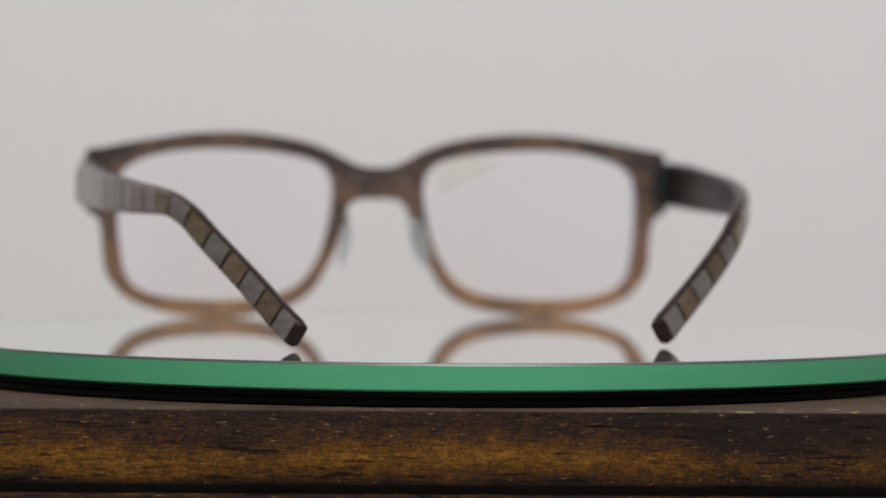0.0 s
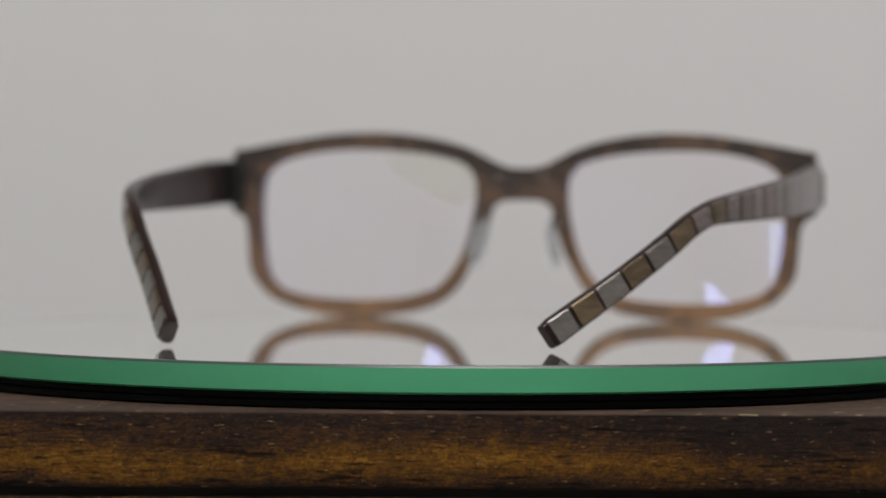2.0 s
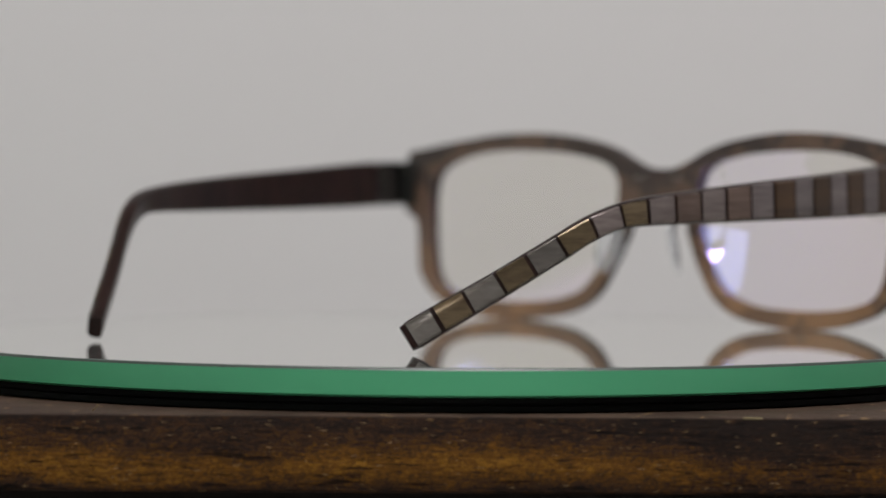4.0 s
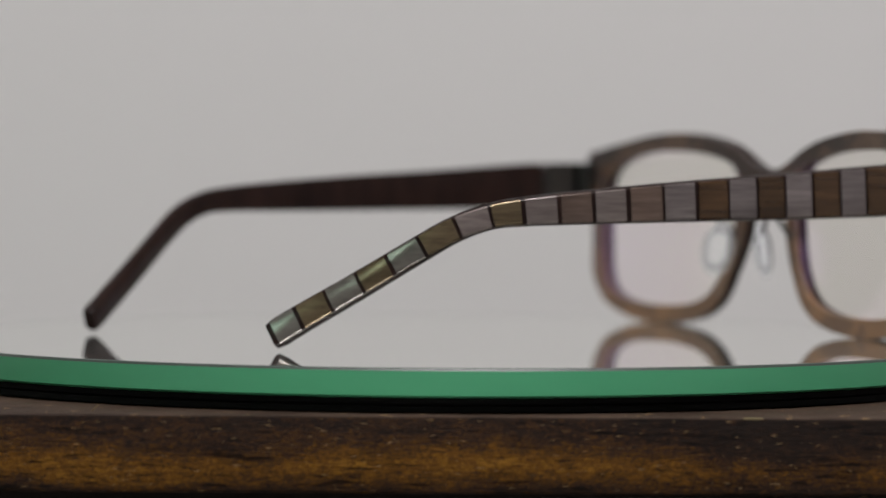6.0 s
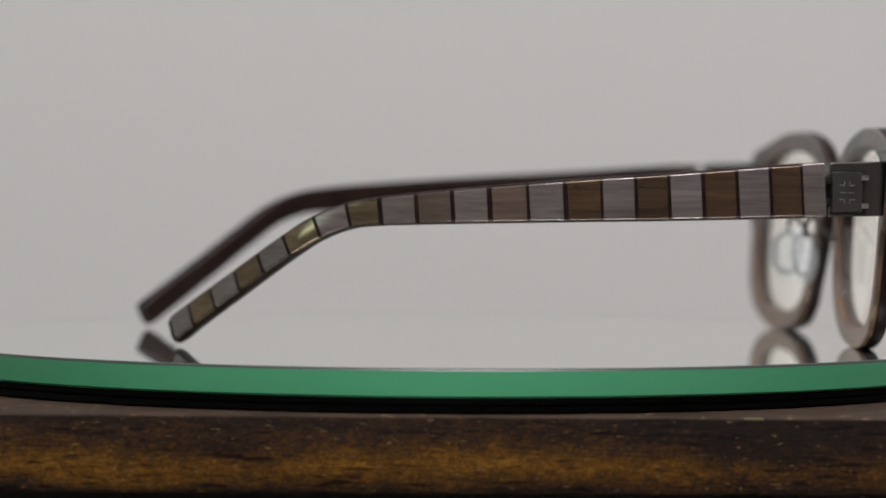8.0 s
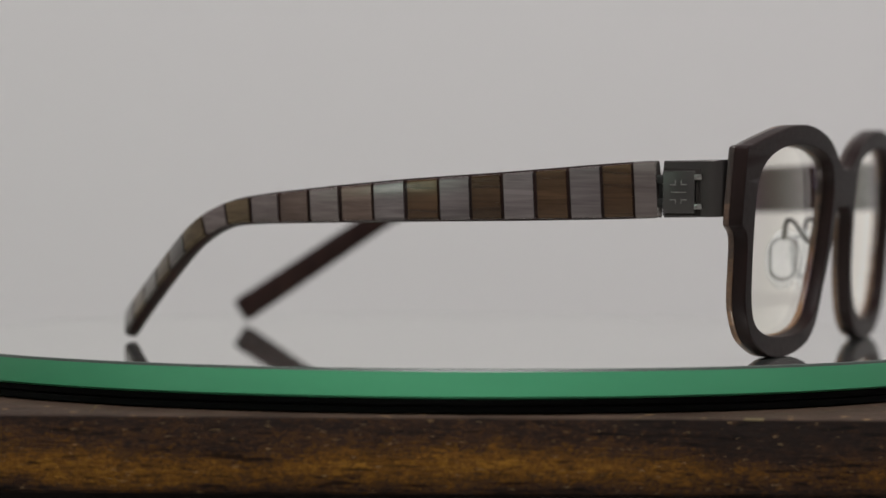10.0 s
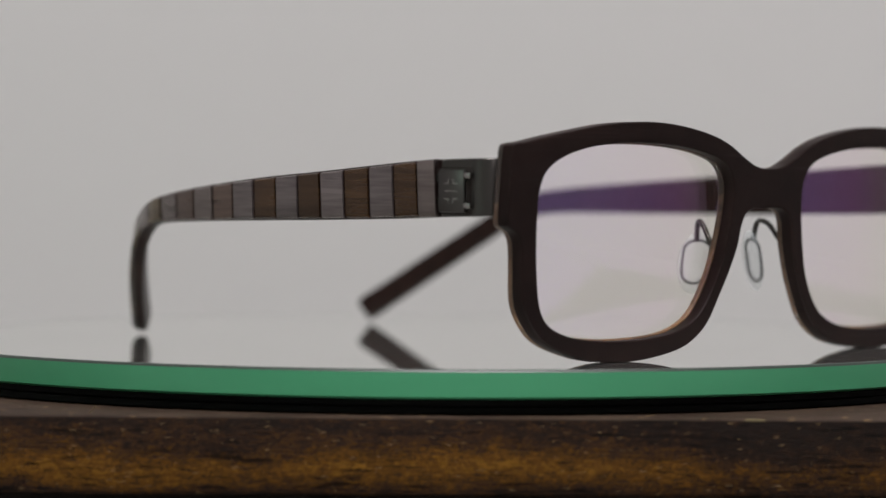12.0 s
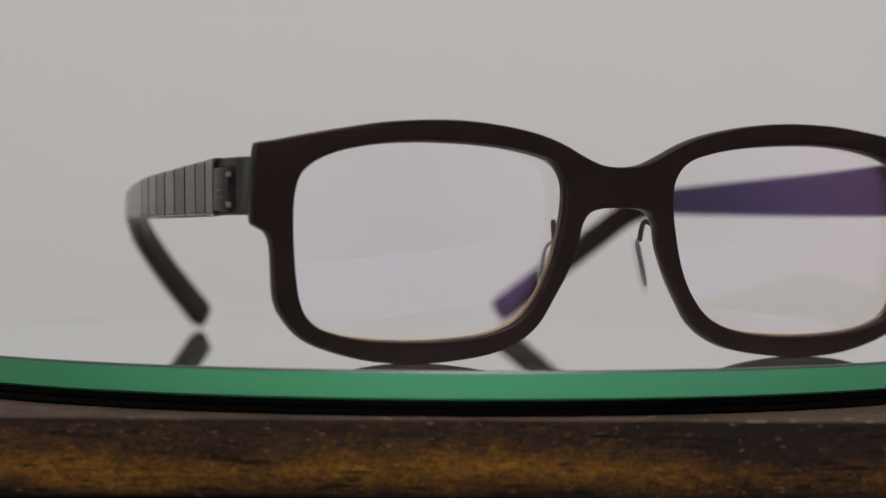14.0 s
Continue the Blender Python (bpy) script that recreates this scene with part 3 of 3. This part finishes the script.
        for dz in (33.4, 29.2):
            part("hinge_knuckle", hinge_box(67.8, 69.3, -23.6, -19.4, dz - 0.8, dz + 0.8, side, 0.3), GUNMETAL, g)
        part("hinge_block", hinge_box(66.9, 68.3, -23.4, -19.0, 28.6, 33.9, side, 0.3), GUNMETAL, g)
        # temple: dark core, horn blocks let into its outer face
        root, tail = STATIONS[side][0][0], STATIONS[side][-1][0]
        joints = [root + (tail - root) * j for j in JOINTS]
        rng = random.Random(7)
        slope = lambda y: 0.66 if y < -112.0 else 1.0
        temple = part("temple", ribbon_bm(root, tail, -1.7, 1.15, 0.0, 1.0, side, 110, 0.7), CORE, g, "dark brown temple arm")
        part("end_cap", ribbon_bm(root, joints[0] + 0.3, -1.5, 1.42, 0.1, 0.5, side, 2), TILE_SMOKE, temple)
        for i, (a, b_) in enumerate(zip(joints, joints[1:])):
            gap = rng.uniform(0.26, 0.55) if i else 0.2
            gap_next = rng.uniform(0.26, 0.55) if i < len(joints) - 2 else 1.0
            tiles = (TILE_BROWN, TILE_GREY) if i < 8 else (TILE_UMBER, TILE_SMOKE) if i < 12 else (TILE_GOLD, TILE_SMOKE) if i < 15 else (TILE_GOLD, TILE_PEARL)
            part("horn_block", ribbon_bm(a - gap * slope(a), b_ + gap_next * slope(b_), 0.4, 1.45, 0.35, 0.45, side, 5), tiles[i % 2], temple)
    # faint unreadable print on the back of the bridge
    for i in range(9):
        x = -5.6 + i * 1.4
        part("print_bar", box_bm((x - 0.45) * MM, (x + 0.45) * MM, (-2.22 + bend(x, 33)) * MM, (-2.12 + bend(x, 33)) * MM, 32.4 * MM, 33.4 * MM), PRINT, g, smooth=0)
    return g


def ceiling_light():
    c = tagged(new("ceiling_light"), "white square ceiling light", "lamp")
    c.location = (0.15, -0.75, 1.7)
    part("housing", box_bm(-0.37, 0.37, -0.37, 0.37, -0.035, 0.0, 0.004), WALL, c)


def floor_lamp():
    """A bare round bulb on a slim stand; it shows only as a bright dot in the lenses."""
    c = tagged(new("floor_lamp"), "slim floor lamp with a bare glowing bulb", "lamp")
    c.location = (-1.27, -0.90, -0.8)
    part("base", lathe_bm([(0.13, 0.0), (0.13, 0.012), (0.12, 0.018), (0.02, 0.024)], 40), BLACK, c)
    part("pole", lathe_bm([(0.009, 0.02), (0.009, 1.045)], 16), STEEL, c)
    part("socket", lathe_bm([(0.014, 1.045), (0.02, 1.055), (0.02, 1.08), (0.015, 1.085)], 20), BLACK, c)
    bm = bmesh.new()
    bmesh.ops.create_uvsphere(bm, u_segments=24, v_segments=16, radius=0.032)
    bmesh.ops.translate(bm, vec=(0, 0, 1.113), verts=bm.verts)
    part("bulb", bm, BULB, c, "glowing white bulb", 80)


def pendant_lamp():
    c = tagged(new("pendant_lamp"), "bare glowing bulb on a cord from the ceiling", "lamp")
    c.location = (0.01, -2.0, 1.7)
    part("ceiling_rose", lathe_bm([(0.04, -0.02), (0.045, -0.004), (0.045, 0.0)], 24), WALL, c)
    part("cord", lathe_bm([(0.003, -0.69), (0.003, -0.015)], 8), BLACK, c)
    part("socket", lathe_bm([(0.016, -0.725), (0.02, -0.71), (0.012, -0.69)], 20), BLACK, c)
    bm = bmesh.new()
    bmesh.ops.create_uvsphere(bm, u_segments=24, v_segments=16, radius=0.036)
    bmesh.ops.translate(bm, vec=(0, 0, -0.757), verts=bm.verts)
    part("bulb", bm, BULB, c, "glowing white bulb", 80)


room()
table()
wooden_stand()
DISC = turntable()
GLASSES = eyeglasses()
ceiling_light()
floor_lamp()
pendant_lamp()

# ---- what turns ----
SPIN_START, SPIN_RATE = -11.21, 12.016  # degrees, degrees a second, clockwise from above
OFFSET = Vector((0.62, 83.73, 0.0)) * MM
AXIS_X = 0.00103


def motions():
    glasses_rows, disc_rows = [], []
    for k in range(29):
        t = k * 0.5
        turn = pose(0, 0, 0, 0, 0, -(SPIN_START + SPIN_RATE * t))
        glasses_rows.append((t, Matrix.Translation((AXIS_X, 0, 0)) @ turn @ Matrix.Translation(OFFSET)))
        disc_rows.append((t, Matrix.Translation((DISC_X, 0, -DISC_T)) @ turn))
    walk(GLASSES, glasses_rows)
    walk(DISC, disc_rows)


motions()
